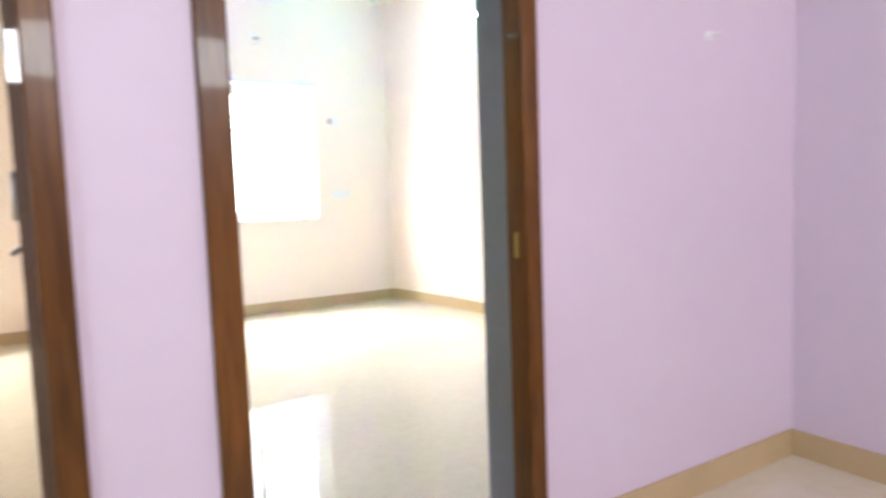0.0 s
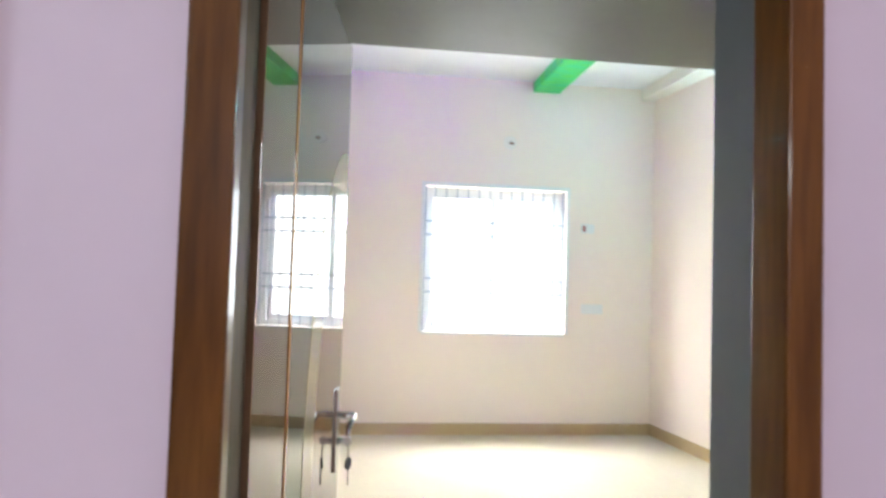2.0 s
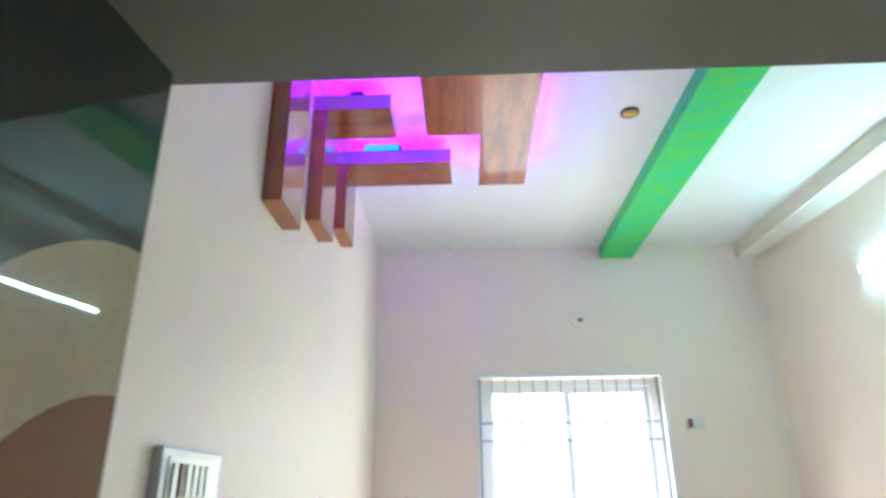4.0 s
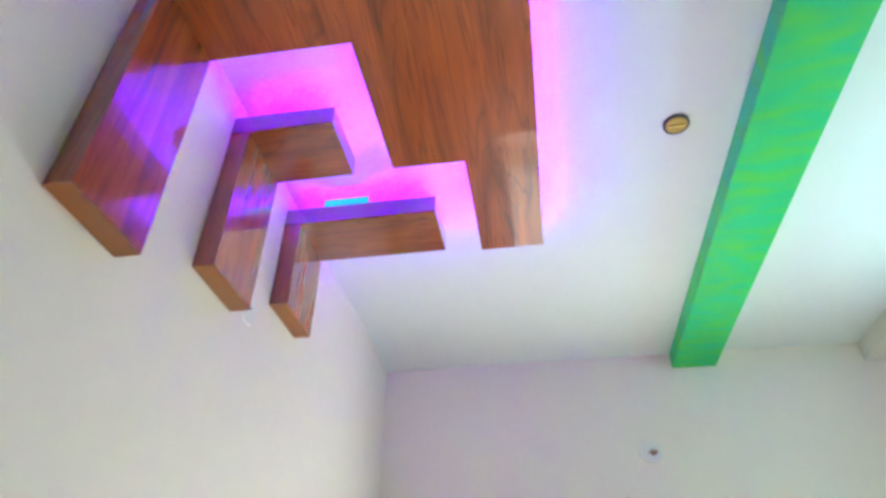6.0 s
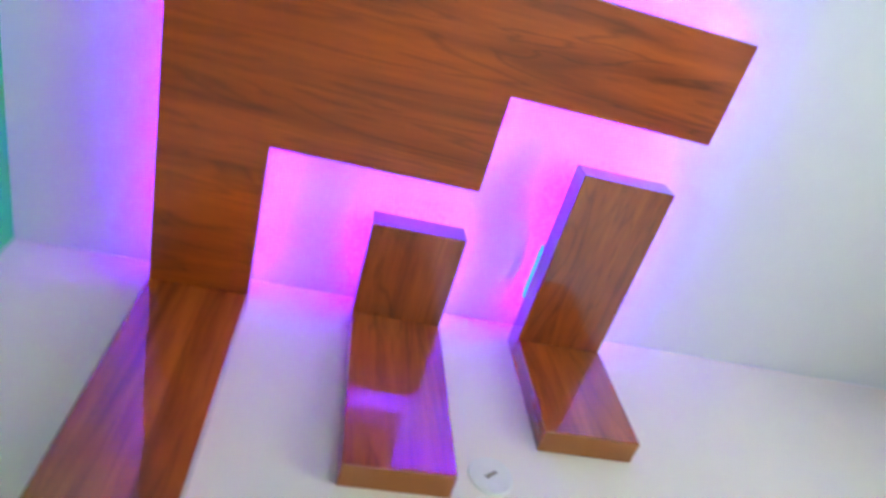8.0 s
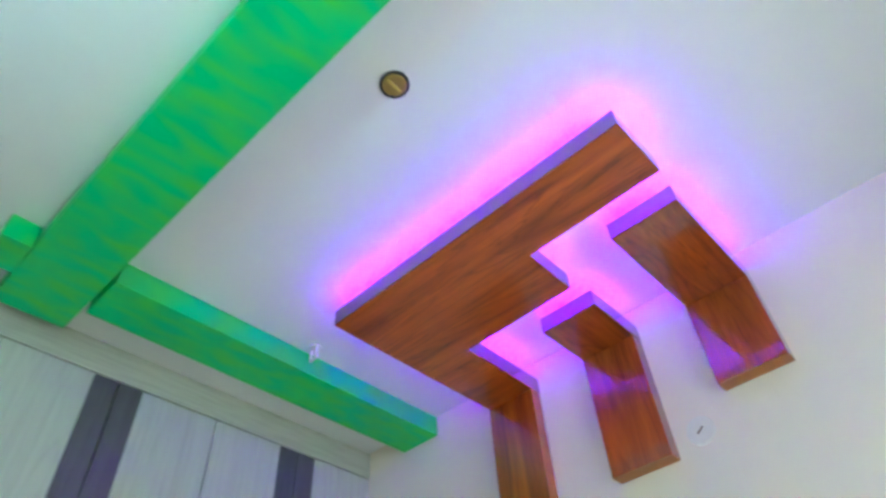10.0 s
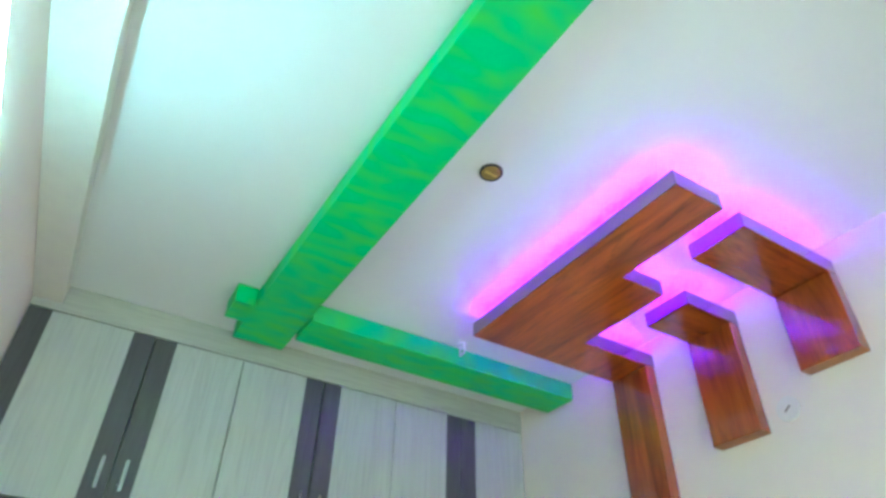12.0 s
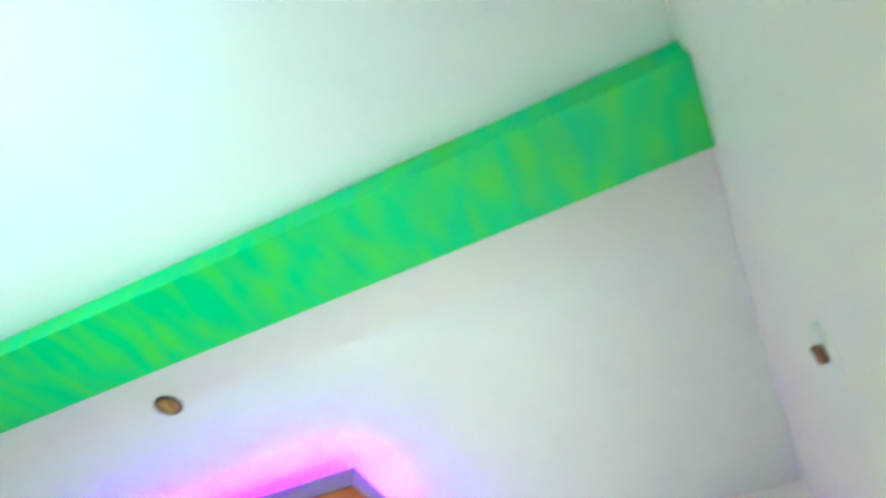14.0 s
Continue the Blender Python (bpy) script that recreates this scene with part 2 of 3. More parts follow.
def mesh(name, bm, material, smooth=False):
    me = bpy.data.meshes.new(name)
    bmesh.ops.recalc_face_normals(bm, faces=bm.faces)
    bm.to_mesh(me)
    bm.free()
    me.materials.append(material)
    if smooth:
        for p in me.polygons:
            p.use_smooth = True
    return new(name, me)


def part(name, bm, material, parent, label="", smooth=False):
    ob = mesh(name, bm, material, smooth)
    ob.parent = parent
    if label:
        ob["label"] = label
    return ob


def thing(name, label, category, group="", at=(0, 0, 0)):
    ob = new(name)
    ob.location = at
    ob.empty_display_size = 0.1
    return tagged(ob, label, category, group)


def structure(name, bm, material, label, category="wall"):
    return tagged(mesh(name, bm, material), label, category, kind="structure")


# ---- ground and shell ----
BOW = ((INNER, 2.905), (LOFT, 2.93), (4.6, 3.01), (5.4, 2.975), (FAR, 2.85))   # lamp wall, slightly out of true: y and x


def right_x(y):
    return float(np.interp(y, [p[0] for p in BOW], [p[1] for p in BOW]))


ground_bm = bmesh.new()
bmesh.ops.create_grid(ground_bm, x_segments=2, y_segments=2, size=900, matrix=Matrix.Translation((0, 0, -0.55)))
structure("ground", ground_bm, M_GROUND, "dry grassy open ground outside the house", "ground")
structure("floor", boxes(((-3.3, -3.2, -0.15), (3.2, FAR + 0.2, 0.0))), M_FLOOR, "glossy cream vitrified tile floor through hall and rooms", "floor")
structure("ceiling", boxes(((-3.4, -3.3, CEIL), (3.3, FAR + 0.3, CEIL + 0.15))), M_CEIL, "plain white painted flat ceiling slab", "ceiling")

WX0, WX1, WZ0, WZ1 = 0.738, 2.03, 0.893, 2.185
W2X0, W2X1, W2Z0, W2Z1 = -2.09, -0.80, 0.86, 2.12
OUT = FAR + 0.23
structure("wall_window", boxes(
    ((-0.115, FAR, 0), (WX0, OUT, CEIL)), ((WX1, FAR, 0), (3.2, OUT, CEIL)),
    ((WX0, FAR, 0), (WX1, OUT, WZ0)), ((WX0, FAR, WZ1), (WX1, OUT, CEIL))), M_WALL, "peach cream painted bedroom wall with a grilled window")
structure("wall_window_second", boxes(
    ((-3.3, FAR, 0), (W2X0, OUT, CEIL)), ((W2X1, FAR, 0), (-0.115, OUT, CEIL)),
    ((W2X0, FAR, 0), (W2X1, OUT, W2Z0)), ((W2X0, FAR, W2Z1), (W2X1, OUT, CEIL))), M_WALL, "cream painted wall of the second room with a window")
structure("wall_party", boxes(((-0.115, INNER, 0), (0.0, FAR, CEIL))), M_WALL, "pale cream painted bedroom side wall behind the panels")
structure("wall_lamp", prism([(BOW[0][1], INNER), (3.2, INNER), (3.2, FAR), (BOW[-1][1], FAR), (BOW[3][1], 5.4), (BOW[2][1], 4.6), (BOW[1][1], LOFT)], 0, CEIL), M_WALL, "pale peach painted wall that carries the tube light")
structure("wall_second_side", boxes(((-3.3, INNER, 0), (-3.15, FAR, CEIL))), M_WALL, "cream painted side wall of the second room")

# door wall: lilac towards the hall, cream and grey towards the rooms
FL, FR = 0.032, 0.895        # outer edges of the main frame
D2L, D2R = -1.09, -0.20    # outer edges of the second frame
TOP = 2.10
structure("wall_door_hall", boxes(
    ((-3.3, HALL, 0), (D2L, HALL + 0.08, CEIL)), ((D2R, HALL, 0), (FL, HALL + 0.08, CEIL)), ((FR, HALL, 0), (2.14, HALL + 0.08, CEIL)),
    ((D2L, HALL, TOP), (D2R, HALL + 0.08, CEIL)), ((FL, HALL, TOP), (FR, HALL + 0.08, CEIL))), M_WALL_PINK, "lilac pink painted hall wall with two doorways")
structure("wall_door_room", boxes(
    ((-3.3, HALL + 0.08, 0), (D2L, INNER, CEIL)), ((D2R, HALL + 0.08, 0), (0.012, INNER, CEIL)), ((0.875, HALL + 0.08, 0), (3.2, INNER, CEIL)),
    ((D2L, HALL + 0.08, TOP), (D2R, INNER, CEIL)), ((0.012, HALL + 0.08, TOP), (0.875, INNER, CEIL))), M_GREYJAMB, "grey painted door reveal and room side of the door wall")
structure("wall_hall_side", boxes(((2.14, -3.1, 0), (2.3, HALL + 0.08, CEIL))), M_WALL_PINK, "lilac pink painted hall side wall")
structure("wall_hall_left", boxes(((-3.3, -3.1, 0), (-3.15, HALL, CEIL))), M_WALL_PINK, "lilac pink painted hall end wall")
structure("wall_hall_back", boxes(((-3.3, -3.3, 0), (-0.5, -3.1, CEIL)), ((1.3, -3.3, 0), (2.3, -3.1, CEIL)), ((-0.5, -3.3, 0), (1.3, -3.1, 2.12)), ((-0.5, -3.3, 2.58), (1.3, -3.1, CEIL))),
          M_WALL_PINK, "lilac pink painted hall wall with an open window gap")

# skirting
SK = 0.1
for lo, hi in (((0.012, FAR - 0.012, 0), (BOW[-1][1] - 0.013, FAR, SK)), ((-3.14, FAR - 0.012, 0), (-0.128, FAR, SK)), ((0.0, INNER, 0), (0.012, FAR, SK)), ((-0.127, INNER, 0), (-0.115, FAR, SK)),
               ((FR + 0.002, HALL - 0.012, 0), (2.128, HALL, SK)), ((D2R + 0.002, HALL - 0.012, 0), (FL - 0.002, HALL, SK)), ((2.128, -3.1, 0), (2.14, HALL, SK))):
    structure("baseboard", boxes((lo, hi), bevel=0.002), M_SKIRT, "tan tile skirting along the wall foot", "skirting")
structure("baseboard", prism([(BOW[0][1] - 0.012, INNER), (BOW[0][1], INNER), (BOW[1][1], LOFT), (BOW[2][1], 4.6), (BOW[3][1], 5.4), (BOW[-1][1], FAR), (BOW[-1][1] - 0.012, FAR), (BOW[3][1] - 0.012, 5.4), (BOW[2][1] - 0.012, 4.6), (BOW[1][1] - 0.012, LOFT)], 0, SK), M_SKIRT, "tan tile skirting along the wall foot", "skirting")

# ceiling beams
LB0, LB1, LBZ = 1.695, 1.938, 3.078
structure("beam_long", prism([(LB0 + 0.027, 2.90), (LB1 + 0.058, 2.90), (LB1, FAR), (LB0, FAR)], LBZ, CEIL, bevel=0.004), M_GREEN, "bright green painted ceiling beam running to the window wall", "beam")
structure("beam_cross", boxes(((0.0, 3.068, 3.066), (LB0 + 0.012, 3.312, CEIL)), ((LB1 + 0.055, 3.10, 3.07), (2.095, 3.28, CEIL)), bevel=0.003), M_GREEN, "bright green painted cross beam in front of the loft", "beam")
structure("beam_white", prism([(2.80, LOFT + 0.006), (right_x(LOFT) - 0.001, LOFT + 0.006), (BOW[2][1] - 0.001, 4.6), (BOW[3][1] - 0.001, 5.4), (BOW[-1][1] - 0.001, FAR), (2.72, FAR), (2.822, 4.6)], 3.06, CEIL), M_BEAM_WHITE, "cream painted ceiling beam along the lamp wall", "beam")


# ---- windows ----
def window(name, x0, x1, z0, z1):
    """A two-leaf sliding window behind an iron grille, set in its reveal."""
    w = thing(name, "white sliding window with two sashes behind an iron grille", "window")
    tagged(w, kind="structure")
    y = FAR + 0.12
    f = 0.05
    part("window_frame", boxes(((x0, y, z0), (x0 + f, y + 0.07, z1)), ((x1 - f, y, z0), (x1, y + 0.07, z1)),
                               ((x0 + f, y, z0), (x1 - f, y + 0.07, z0 + f)), ((x0 + f, y, z1 - f), (x1 - f, y + 0.07, z1))), M_ALU, w)
    part("window_sill", boxes(((x0, FAR - 0.012, z0 - 0.02), (x1, FAR - 0.001, z0 + 0.004)), bevel=0.002), M_WHITEPAINT, w, "white painted sill edge")
    part("reveal_trim", boxes(((x0 - 0.03, FAR - 0.008, z1), (x1 + 0.03, FAR - 0.001, z1 + 0.035)), ((x0 - 0.03, FAR - 0.008, z0), (x0, FAR - 0.001, z1)), ((x1, FAR - 0.008, z0), (x1 + 0.03, FAR - 0.001, z1))), M_WHITEPAINT, w, "white painted border round the opening")
    mid = (x0 + x1) / 2
    for k, (a, b) in enumerate(((x0 + f, mid + 0.02), (mid - 0.02, x1 - f))):
        yy = y + 0.01 + 0.028 * k
        s = 0.045
        sash = part("sash", boxes(((a, yy, z0 + f), (a + s, yy + 0.022, z1 - f)), ((b - s, yy, z0 + f), (b, yy + 0.022, z1 - f)),
                                  ((a + s, yy, z0 + f), (b - s, yy + 0.022, z0 + f + s)), ((a + s, yy, z1 - f - s), (b - s, yy + 0.022, z1 - f))), M_ALU, w)
        pane = part("pane", boxes(((a + s, yy + 0.009, z0 + f + s), (b - s, yy + 0.013, z1 - f - s))), M_GLASS, sash)
        pane.visible_shadow = False
    grille = part("grille", boxes(((x0, FAR + 0.055, z0), (x0 + 0.02, FAR + 0.07, z1)), ((x1 - 0.02, FAR + 0.055, z0), (x1, FAR + 0.07, z1))), M_GRILL, w, "grey iron safety grille")
    n = 13
    for i in range(1, n):
        x = x0 + (x1 - x0) * i / n
        part("bar", rod(bmesh.new(), (x, FAR + 0.062, z0), (x, FAR + 0.062, z1), 0.006, 8), M_GRILL, grille)
    for z in (z0 + 0.35, z0 + 0.47, z1 - 0.31, z1 - 0.43):
        part("rail", boxes(((x0 + 0.02, FAR + 0.052, z - 0.008), (x1 - 0.02, FAR + 0.0575, z + 0.008))), M_GRILL, grille)
    return w


window("window_1", WX0, WX1, WZ0, WZ1)
window("window_2", W2X0, W2X1, W2Z0, W2Z1)


# ---- doors ----
def door_frame(name, x0, x1):
    d = thing(name, "varnished dark teak door frame set in the lilac wall", "door frame")
    tagged(d, kind="structure")
    y0 = HALL - 0.018
    for a, b in ((x0, x0 + 0.064), (x1 - 0.055, x1)):
        deep = 0.045 if a == x0 and x0 > 0 else 0.085
        bm = boxes(((a, y0, 0), (b, y0 + deep, TOP)), bevel=0.005)
        part("jamb", bm, M_TEAK, d)
        inner = b if a == x0 else a
        s = 1 if a == x0 else -1
        if s == 1 and x0 > 0:
            part("stop", boxes(((x0 - 0.006, y0 + 0.047, 0), (inner - 0.003, INNER - 0.10, TOP - 0.075)), bevel=0.003), M_STOP, d)
    part("strike_plate", boxes(((x1 - 0.0565, y0 + 0.035, 0.86), (x1 - 0.0545, y0 + 0.050, 0.93))), M_BRASS, d, "dull brass strike plate")
    part("head", boxes(((x0 + 0.065, y0, TOP - 0.075), (x1 - 0.056, y0 + 0.085, TOP)), bevel=0.005), M_TEAK, d)
    return d


door_frame("door_frame_1", FL, FR)
door_frame("door_frame_2", D2L, D2R)


# a door leaf swung into its room; local x runs from the hinge to the free edge
def laminate_leaf(name, hinge, free, label, handle_z=0.955):
    hx, hy = hinge
    length = math.hypot(free[0] - hx, free[1] - hy)
    turn = math.degrees(math.atan2(free[1] - hy, free[0] - hx))
    d = thing(name, label, "door")
    d.matrix_world = pose(hx, hy, 0.012, 0, 0, turn)
    z1 = 2.025
    t = 0.034
    part("leaf_core", boxes(((-0.085, 0, 0), (length, t, z1)), bevel=0.0015), M_LEAF_BROWN, d)
    s = 0.0012
    # face towards the passage is at local y = 0
    part("dark_field", boxes(((0.142, -s, 0.002), (length - 0.001, 0.0005, z1 - 0.002))), M_LEAF_DARK, d, "glossy charcoal laminate field")
    part("inlay_line", boxes(((0.130, -s * 1.6, 0.002), (0.142, 0.0005, z1 - 0.002))), M_LEAF_LINE, d, "thin copper brown inlay line")

    def crescent(r0x, r0z, r1x, r1z, y0, y1):
        """Half of an upright oval ring whose centre lies on the free edge."""
        bm = bmesh.new()
        cx, cz, n = length - 0.001, 0.9, 40
        ring = []
        for i in range(n + 1):
            a = math.pi / 2 + math.pi * i / n
            ring.append([(cx + r * math.cos(a), y, cz + q * math.sin(a)) for r, q in ((r0x, r0z), (r1x, r1z)) for y in (y0, y1)])
        rows = [[bm.verts.new(p) for p in r] for r in ring]
        for a, b in zip(rows, rows[1:]):
            for i, j in ((0, 1), (1, 3), (3, 2), (2, 0)):
                bm.faces.new((a[i], a[j], b[j], b[i]))
        bm.faces.new([rows[0][i] for i in (0, 1, 3, 2)])
        bm.faces.new([rows[-1][i] for i in (0, 1, 3, 2)])
        return bm

    part("cream_arc", crescent(0.472, 0.815, 0.372, 0.615, -s * 1.8, 0.0004), M_LEAF_CREAM, d, "glossy cream laminate arc")
    part("brown_oval", crescent(0.3715, 0.6145, 0.004, 0.01, -s * 1.5, 0.0004), M_LEAF_OVAL, d, "glossy red-brown laminate half oval")
    y, z = length - 0.055, handle_z
    plate = part("handle_plate", boxes(((y - 0.021, -0.009, z - 0.11), (y + 0.021, -0.002, z + 0.11)), bevel=0.002), M_STEEL, d, "brushed steel lock plate")
    bm = rod(bmesh.new(), (y, -0.008, z + 0.04), (y, -0.055, z + 0.04), 0.009)
    rod(bm, (y + 0.004, -0.052, z + 0.04), (y - 0.115, -0.052, z + 0.036), 0.008)
    rod(bm, (y - 0.112, -0.052, z + 0.037), (y - 0.118, -0.052, z + 0.014), 0.007)
    part("lever", bm, M_STEEL, plate, "", True)
    part("lock_cylinder", rod(bmesh.new(), (y, -0.008, z - 0.03), (y, -0.022, z - 0.03), 0.009), M_STEEL, plate, "", True)
    back = part("back_plate", boxes(((y - 0.021, t, z - 0.11), (y + 0.021, t + 0.007, z + 0.11)), bevel=0.002), M_STEEL, d, "brushed steel lock plate")
    bm = rod(bmesh.new(), (y, t + 0.006, z + 0.04), (y, t + 0.03, z + 0.04), 0.009)
    rod(bm, (y + 0.004, t + 0.03, z + 0.04), (y - 0.115, t + 0.03, z + 0.036), 0.008)
    part("lever", bm, M_STEEL, back, "", True)
    part("latch_plate", boxes(((length, 0.006, z - 0.1), (length + 0.002, t - 0.006, z + 0.1))), M_STEEL, d)
    for k in (0.25, 1.0, 1.75):
        part("hinge", rod(bmesh.new(), (-0.004, t + 0.004, k), (-0.004, t + 0.004, k + 0.1), 0.006), M_STEEL, d, "", True)
    return d, length


def leaf_mat(name, color, rough=0.015):
    return mat(name, color, rough, vary=0.12, scale=5.0, spec=0.45, coat=0.1, fine=0.06)


M_LEAF_BROWN = leaf_mat("gloss_brown_leaf", (0.15, 0.085, 0.05))
M_LEAF_DARK = leaf_mat("gloss_charcoal_leaf", (0.05, 0.052, 0.045))
M_LEAF_LINE = leaf_mat("gloss_copper_line", (0.38, 0.17, 0.06))
M_LEAF_CREAM = leaf_mat("gloss_cream_leaf", (0.50, 0.42, 0.27))
M_LEAF_OVAL = leaf_mat("gloss_redbrown_leaf", (0.24, 0.11, 0.055))
leaf, leaf_len = laminate_leaf("bedroom_door", (0.112, 1.95), (0.198, 2.70), "open glossy laminate door with cream arc and steel handle")
laminate_leaf("second_door", (-0.250, 1.965), (-0.264, 2.70), "open glossy brown laminate door of the second room", 0.87)


def door_keys(base, length, z):
    """A key in the lock cylinder and its twin that hangs below it from a ring."""
    x = length - 0.055
    k = thing("door_key", "steel keys with dark heads hanging in the door lock", "key")
    k.matrix_world = base.matrix_world.copy()
    part("key_bow", disc(bmesh.new(), (x, -0.034, z), (1, 0.15, 0), 0.012, 0.003, 20), M_STEEL, k)
    ring = rod(bmesh.new(), (x, -0.036, z - 0.010), (x + 0.002, -0.038, z - 0.045), 0.0014, 6)
    part("ring", ring, M_STEEL, k)
    part("key_head", disc(bmesh.new(), (x + 0.002, -0.038, z - 0.060), (0.3, 1, 0), 0.016, 0.006, 20), M_DARK, k, "dark plastic key head")
    part("key_blade", boxes(((x - 0.003, -0.041, z - 0.118), (x + 0.007, -0.037, z - 0.074)), bevel=0.001), M_STEEL, k)
    return k


door_keys(leaf, leaf_len, 0.925)

# ---- loft over the door ----
loft = thing("loft_cabinet", "pale oak and charcoal laminate loft cabinet above the doorway", "loft cabinet")
RL = right_x(LOFT) - 0.002
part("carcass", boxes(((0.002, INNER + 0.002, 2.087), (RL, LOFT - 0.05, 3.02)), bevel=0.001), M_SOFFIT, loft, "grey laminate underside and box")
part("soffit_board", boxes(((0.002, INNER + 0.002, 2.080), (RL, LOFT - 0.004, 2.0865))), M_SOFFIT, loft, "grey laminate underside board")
part("fascia", boxes(((0.002, LOFT - 0.048, 2.087), (RL, LOFT - 0.004, 2.165)), bevel=0.002), M_DARKLAM, loft, "charcoal bottom rail")
part("cornice", boxes(((0.002, LOFT - 0.05, 3.022), (RL, LOFT + 0.004, CEIL - 0.002)), bevel=0.002), M_CORNICE, loft, "pale laminate top strip")
# each door: its span and the side or sides that carry the dark stile
DOORS = ((2.344, RL, "lr"), (1.885, 2.341, "r"), (1.414, 1.882, "l"), (0.948, 1.411, "r"), (0.480, 0.945, "l"), (0.004, 0.477, "r"))
for x0, x1, dark in DOORS:
    door = part("loft_door", boxes(((x0, LOFT - 0.046, 2.175), (x1, LOFT - 0.021, 3.018))), M_CORE, loft)
    a, b = x0 + 0.0015, x1 - 0.0015
    if "l" in dark:
        part("dark_stile", boxes(((a, LOFT - 0.02, 2.176), (a + 0.103, LOFT, 3.017)), bevel=0.001), M_DARKLAM, door, "charcoal laminate stile")
        a += 0.1035
    if "r" in dark:
        part("dark_stile", boxes(((b - 0.103, LOFT - 0.02, 2.176), (b, LOFT, 3.017)), bevel=0.001), M_DARKLAM, door, "charcoal laminate stile")
        b -= 0.1035
    part("pale_panel", boxes(((a, LOFT - 0.02, 2.176), (b, LOFT, 3.017)), bevel=0.001), M_LIGHTLAM, door, "pale oak laminate panel")
    hx = x1 - 0.05 if dark == "r" else x0 + 0.05
    if x0 > 0.01:
        bm = boxes(((hx - 0.008, LOFT + 0.022, 2.25), (hx + 0.008, LOFT + 0.030, 2.39)), bevel=0.002)
        for z in (2.27, 2.37):
            rod(bm, (hx, LOFT, z), (hx, LOFT + 0.024, z), 0.005)
        part("handle", bm, M_STEEL, door, "steel bar handle")

# ---- lit wooden ceiling panels ----
PZ0, PZ1 = 3.008, 3.085    # underside and top of the ceiling boards
PX = 0.066                 # front of the boards on the wall


def led(bm, a, b, z):
    """A flat strip of light from a to b."""
    (x0, y0), (x1, y1) = a, b
    if abs(x0 - x1) < abs(y0 - y1):
        add_box(bm, (x0 - 0.005, min(y0, y1), z), (x0 + 0.005, max(y0, y1), z + 0.004))
    else:
        add_box(bm, (min(x0, x1), y0 - 0.005, z), (max(x0, x1), y0 + 0.005, z + 0.004))


def hung_panel(name, outline, drop_y, drop_z, strips, label, material):
    p = thing(name, label, "ceiling panel", "lit ceiling panels")
    part("ceiling_board", prism(outline, PZ0, PZ1, bevel=0.002), material, p)
    part("wall_board", boxes(((0.0, drop_y[0], drop_z), (PX, drop_y[1], PZ0 - 0.002)), bevel=0.002), M_PANEL_DROP, p)
    part("end_cap", boxes(((0.001, drop_y[0] + 0.001, drop_z - 0.003), (PX - 0.001, drop_y[1] - 0.001, drop_z - 0.0003))), M_EDGE, p, "orange-brown edge band")
    hx, hy = (0.75, 4.2) if len(outline) > 4 else (outline[1][0] / 2, sum(drop_y) / 2)
    part("hanger", boxes(((hx - 0.03, hy - 0.03, PZ1), (hx + 0.03, hy + 0.03, CEIL))), M_GAP, p)
    n = len(outline)
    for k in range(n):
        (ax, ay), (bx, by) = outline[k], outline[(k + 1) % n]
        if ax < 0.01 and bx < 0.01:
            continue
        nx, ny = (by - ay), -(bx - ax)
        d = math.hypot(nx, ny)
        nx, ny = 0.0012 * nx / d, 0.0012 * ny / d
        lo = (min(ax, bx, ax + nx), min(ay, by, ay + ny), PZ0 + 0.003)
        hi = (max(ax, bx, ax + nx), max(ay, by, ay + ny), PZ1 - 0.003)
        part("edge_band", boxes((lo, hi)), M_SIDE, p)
    bm = bmesh.new()
    for a, b in strips:
        led(bm, a, b, PZ1 + 0.004)
    part("glow_strip", bm, M_LED, p, "glowing pink purple strip light")
    return p


i = 0.02
hung_panel("stepped_ceiling_panel", [(0, 3.71), (1.0, 3.71), (1.0, 5.015), (0.75, 5.015), (0.75, 4.485), (0.495, 4.485), (0.495, 3.96), (0, 3.96)],
           (3.71, 3.96), 2.3099,
           [((0.05, 3.71 + i), (1.0 - i, 3.71 + i)), ((1.0 - i, 3.71 + i), (1.0 - i, 5.015 - i)), ((0.75 + i, 5.015 - i), (1.0 - i, 5.015 - i)), ((0.75 + i, 4.5), (0.75 + i, 5.015 - i)),
            ((0.51, 4.485 - i), (0.75, 4.485 - i)), ((0.495 + i, 3.97), (0.495 + i, 4.47)), ((0.05, 3.96 - i), (0.5, 3.96 - i))],
           "stepped walnut laminate ceiling panel folding down the wall, pink lit edges", M_PANEL)
hung_panel("short_ceiling_panel", [(0, 4.245), (0.347, 4.245), (0.347, 4.495), (0, 4.495)], (4.245, 4.495), 2.478,
           [((0.05, 4.245 + i), (0.347 - i, 4.245 + i)), ((0.347 - i, 4.245 + i), (0.347 - i, 4.495 - i)), ((0.05, 4.495 - i), (0.347 - i, 4.495 - i))],
           "short walnut laminate ceiling panel bent down the wall, pink lit edges", M_SHORT)
hung_panel("middle_ceiling_panel", [(0, 4.738), (0.6, 4.738), (0.6, 4.993), (0, 4.993)], (4.738, 4.995), 2.65,
           [((0.05, 4.738 + i), (0.6 - i, 4.738 + i)), ((0.6 - i, 4.738 + i), (0.6 - i, 4.993 - i)), ((0.05, 4.993 - i), (0.6 - i, 4.993 - i))],
           "long walnut laminate ceiling panel bent down the wall, pink lit edges", M_SHORT)
# added glowing bar imitates the clipped cyan hot spot by the panel edge
cy = boxes(((0.15, 4.742, PZ1 + 0.001), (0.33, 4.746, PZ1 + 0.036)), bevel=0.001)
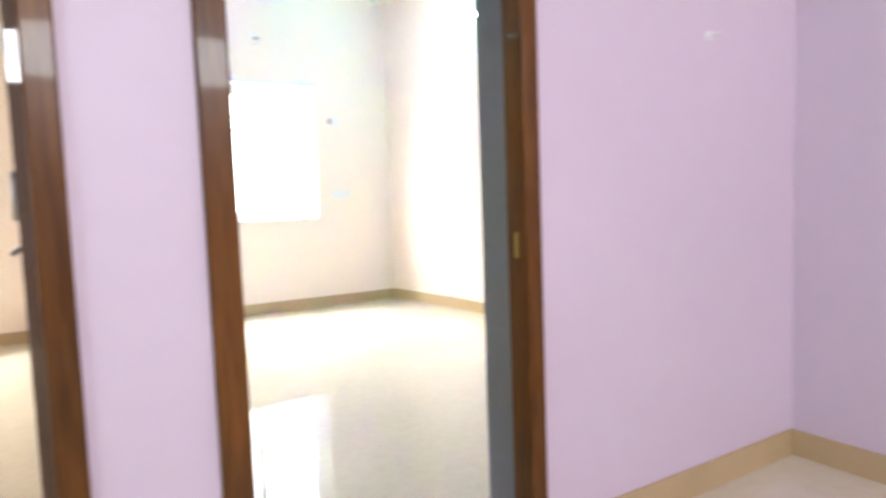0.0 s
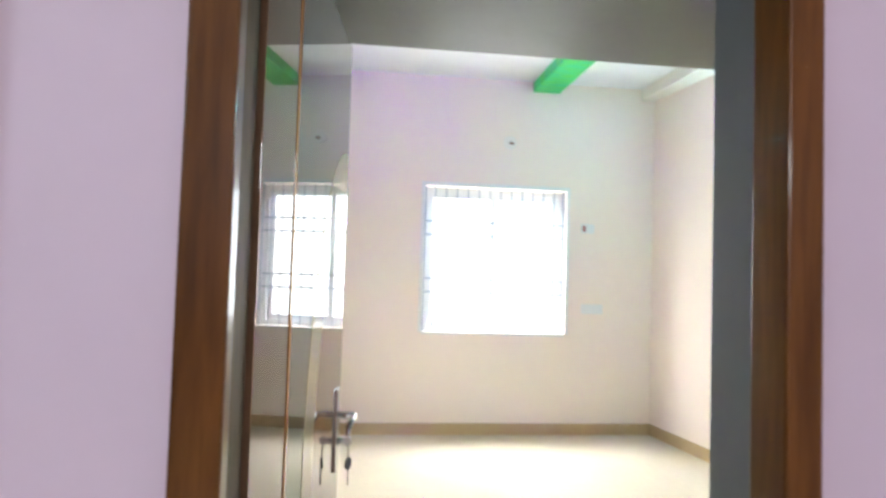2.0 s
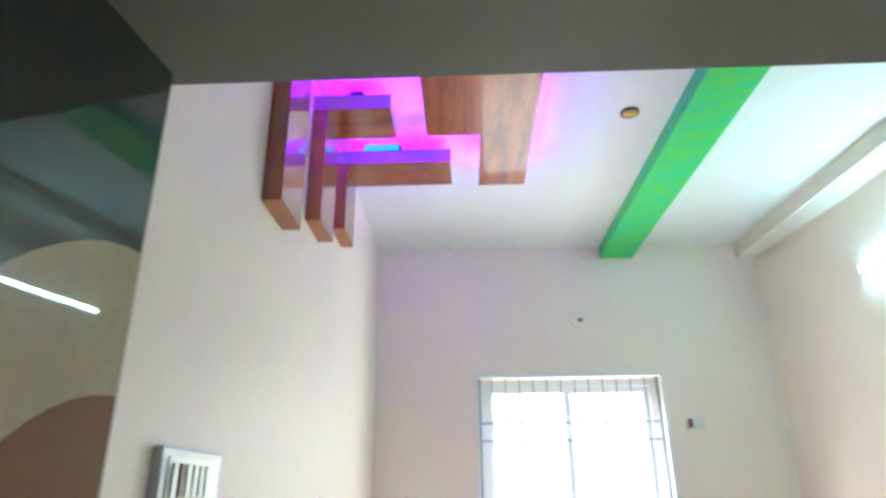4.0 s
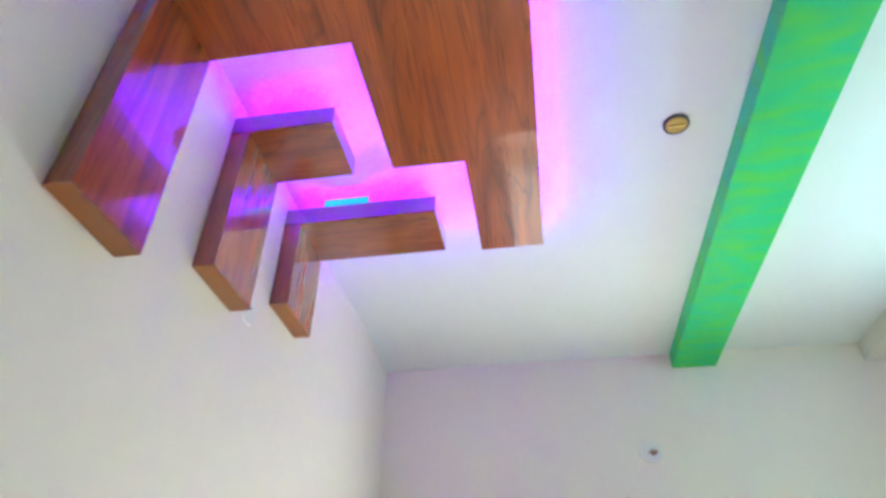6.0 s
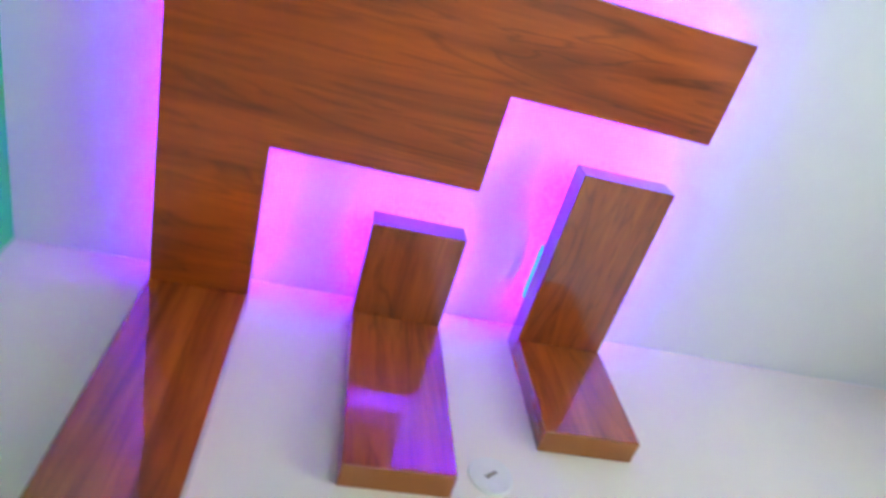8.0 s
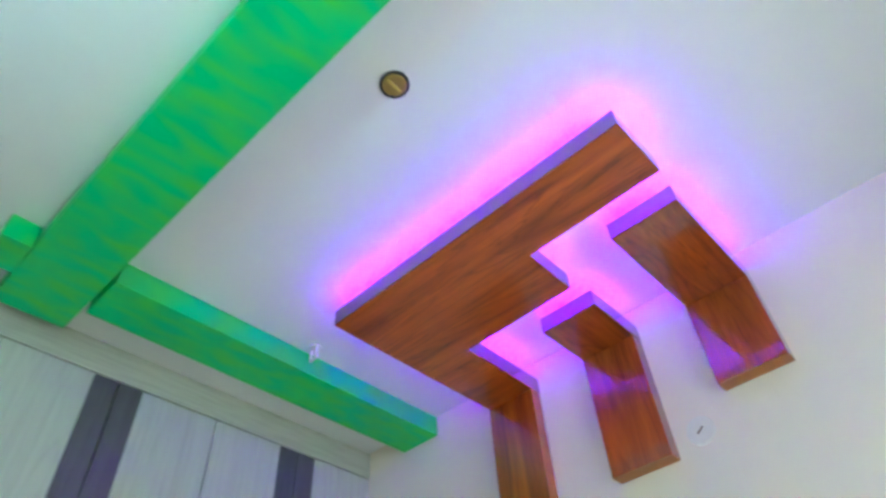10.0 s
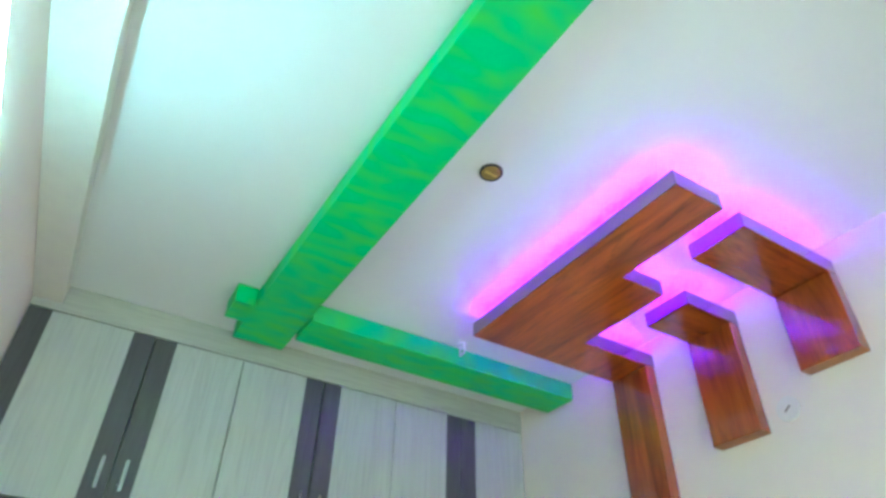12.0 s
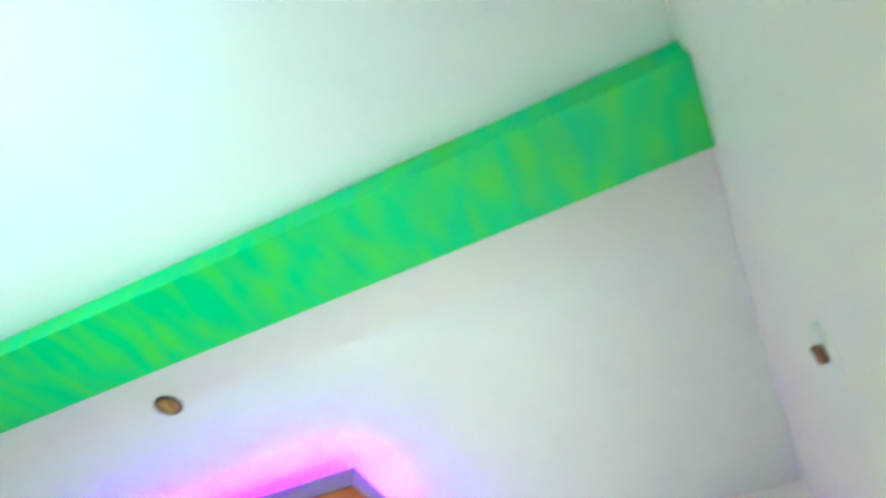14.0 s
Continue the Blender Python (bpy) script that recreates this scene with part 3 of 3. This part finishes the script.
part("glow_strip", cy, M_CYAN_HOTSPOT, bpy.data.objects["middle_ceiling_panel"], "short cyan glowing bar imitating an overexposed ceiling spot")


# ---- tube lights ----
def tube_light(name, base, turn, label, light):
    t = thing(name, label, "tube light")
    t.matrix_world = pose(*base, 0, 0, turn)
    # local: runs along y, wall at x = 0, room towards -x
    part("batten", boxes(((-0.0255, -0.61, -0.0150), (0.0, 0.61, 0.0150)), bevel=0.001), M_PLASTIC, t, "white plastic batten")
    part("tube", rod(bmesh.new(), (-0.0245, -0.585, 0), (-0.0245, 0.585, 0), 0.0135, 20), light, t, "glowing cool white tube", True)
    for s in (-1, 1):
        part("end_cap", boxes(((-0.040, min(s * 0.585, s * 0.61), -0.02), (0, max(s * 0.585, s * 0.61), 0.02)), bevel=0.003), M_PLASTIC, t)
    return t


skew = math.degrees(math.atan2(0.024, 1.22))
tube_light("tube_light", (2.992, 4.82, 2.605), skew, "glowing cool white tube light on the cream wall", M_TUBE)
# added out of view on the hall's end wall to brighten its side wall
hall_fill = tube_light("tube_light", (-3.149, -0.4, 2.55), 180, "added out-of-view tube that fills the hall with light", M_HALL_FILL)


# ---- wall and ceiling fittings ----
M_WIRE = mat("dull_brown_wire", (0.33, 0.24, 0.17), 0.6)
M_COVER = mat("cream_cover_plastic", (0.87, 0.81, 0.73), 0.4, vary=0.03)

def round_box(name, centre, axis, r, label):
    b = thing(name, label, "junction box")
    c, a = Vector(centre), Vector(axis).normalized()
    part("cover", disc(bmesh.new(), c + a * 0.003, a, r, 0.006, 40, r2=r * 0.94), M_COVER, b)
    slit = Matrix.Translation(c + a * 0.0072) @ a.to_track_quat("Z", "Y").to_matrix().to_4x4() @ pose(0, 0, 0, 0, 0, 35) @ Matrix.Diagonal((r * 0.6, r * 0.14, 0.002, 1))
    bm = bmesh.new()
    bmesh.ops.create_cube(bm, size=1.0, matrix=slit)
    part("wire_slot", bm, M_WIRE, b, "dull brown wire slot")
    return b


M_STRAP = mat("yellow_brass_strap", (0.72, 0.52, 0.12), 0.3, 0.4)
plate = thing("fan_hook_plate", "round dark brass cover plate on the white ceiling", "cover plate")
part("rim", disc(bmesh.new(), (1.498, 4.579, CEIL - 0.004), (0, 0, -1), 0.046, 0.008, 40), M_DARK, plate, "black rim")
part("disc", disc(bmesh.new(), (1.498, 4.579, CEIL - 0.0095), (0, 0, -1), 0.038, 0.004, 40, r2=0.034), M_BRASS, plate, "worn brass disc")
part("hook", boxes(((1.470, 4.574, CEIL - 0.016), (1.526, 4.584, CEIL - 0.011)), bevel=0.002), M_STRAP, plate, "bright yellow brass strap")
box1 = round_box("wall_point", (1.49, FAR, 2.605), (0, -1, 0), 0.062, "round white wall point with a wire hole")
part("wire_end", rod(bmesh.new(), (1.492, FAR - 0.016, 2.590), (1.522, FAR - 0.022, 2.600), 0.010, 14), mat("brown_wire", (0.25, 0.10, 0.05), 0.5), box1, "brown wire end")
round_box("wall_point", (0.0, 4.6, 2.548), (1, 0, 0), 0.055, "round white wall point beside the wooden panel")
hook = thing("ceiling_hook", "small white plastic hook on the ceiling", "hook")
part("base", disc(bmesh.new(), (0.845, 3.365, CEIL - 0.004), (0, 0, -1), 0.03, 0.008, 24), M_PLASTIC, hook)
part("loop", boxes(((0.84, 3.340, CEIL - 0.060), (0.85, 3.348, CEIL - 0.008)), ((0.84, 3.382, CEIL - 0.060), (0.85, 3.390, CEIL - 0.008)), ((0.84, 3.340, CEIL - 0.068), (0.85, 3.390, CEIL - 0.060)), bevel=0.002), M_PLASTIC, hook)


def switch_plate(x, z, w, h, n, label, red=False):
    s = thing("switch_plate", label, "switch plate", "bedroom switch plates")
    part("plate", boxes(((x - w / 2, FAR - 0.012, z - h / 2), (x + w / 2, FAR, z + h / 2)), bevel=0.003), M_PLASTIC, s)
    for k in range(n):
        a = x - w / 2 + 0.012 + (w - 0.024) * k / n
        part("rocker", boxes(((a + 0.002, FAR - 0.017, z - h / 2 + 0.014), (a + (w - 0.024) / n - 0.002, FAR - 0.0125, z + h / 2 - 0.014)), bevel=0.0015), M_RED if red and k == 0 else M_PLASTIC, s)
    return s


M_RED = mat("dark_red_plastic", (0.42, 0.16, 0.15), 0.4)
switch_plate(2.228, 1.854, 0.125, 0.085, 3, "white modular switch plate with a dark indicator", True)
switch_plate(2.282, 1.126, 0.20, 0.088, 4, "white modular switch and socket plate")

M_BREAKER = mat("cream_breaker_plastic", (0.80, 0.82, 0.72), 0.3)
mcb = thing("breaker_box", "grey-framed breaker box with a lit yellow window", "breaker box")
part("case", boxes(((0.0, 3.23, 1.37), (0.022, 3.57, 1.508)), bevel=0.006), mat("grey_plastic", (0.66, 0.68, 0.70), 0.3), mcb)
part("cover_window", boxes(((0.0225, 3.26, 1.392), (0.0255, 3.54, 1.486))), mat("yellow_smoked_cover", (0.74, 0.78, 0.60), 0.12), mcb, "pale yellow cover")
for k in range(6):
    part("breaker", boxes(((0.026, 3.275 + 0.036 * k, 1.405), (0.031, 3.298 + 0.036 * k, 1.473)), bevel=0.001), M_BREAKER if k != 1 else M_WIRE, mcb)

nail = thing("wall_hook", "small white wall hook on the lilac hall wall", "hook")
part("base", disc(bmesh.new(), (1.638, HALL - 0.003, 1.528), (0, -1, 0), 0.016, 0.006, 20), M_PLASTIC, nail)
part("pin", rod(bmesh.new(), (1.638, HALL - 0.004, 1.528), (1.655, HALL - 0.035, 1.533), 0.005), M_PLASTIC, nail)

crate = mesh("paper_packet", boxes(((-1.05, FAR - 0.16, 0.0), (-0.80, FAR - 0.02, 0.1)), bevel=0.004), M_WHITEPAINT)
tagged(crate, "white flat packet lying by the skirting", "packet")
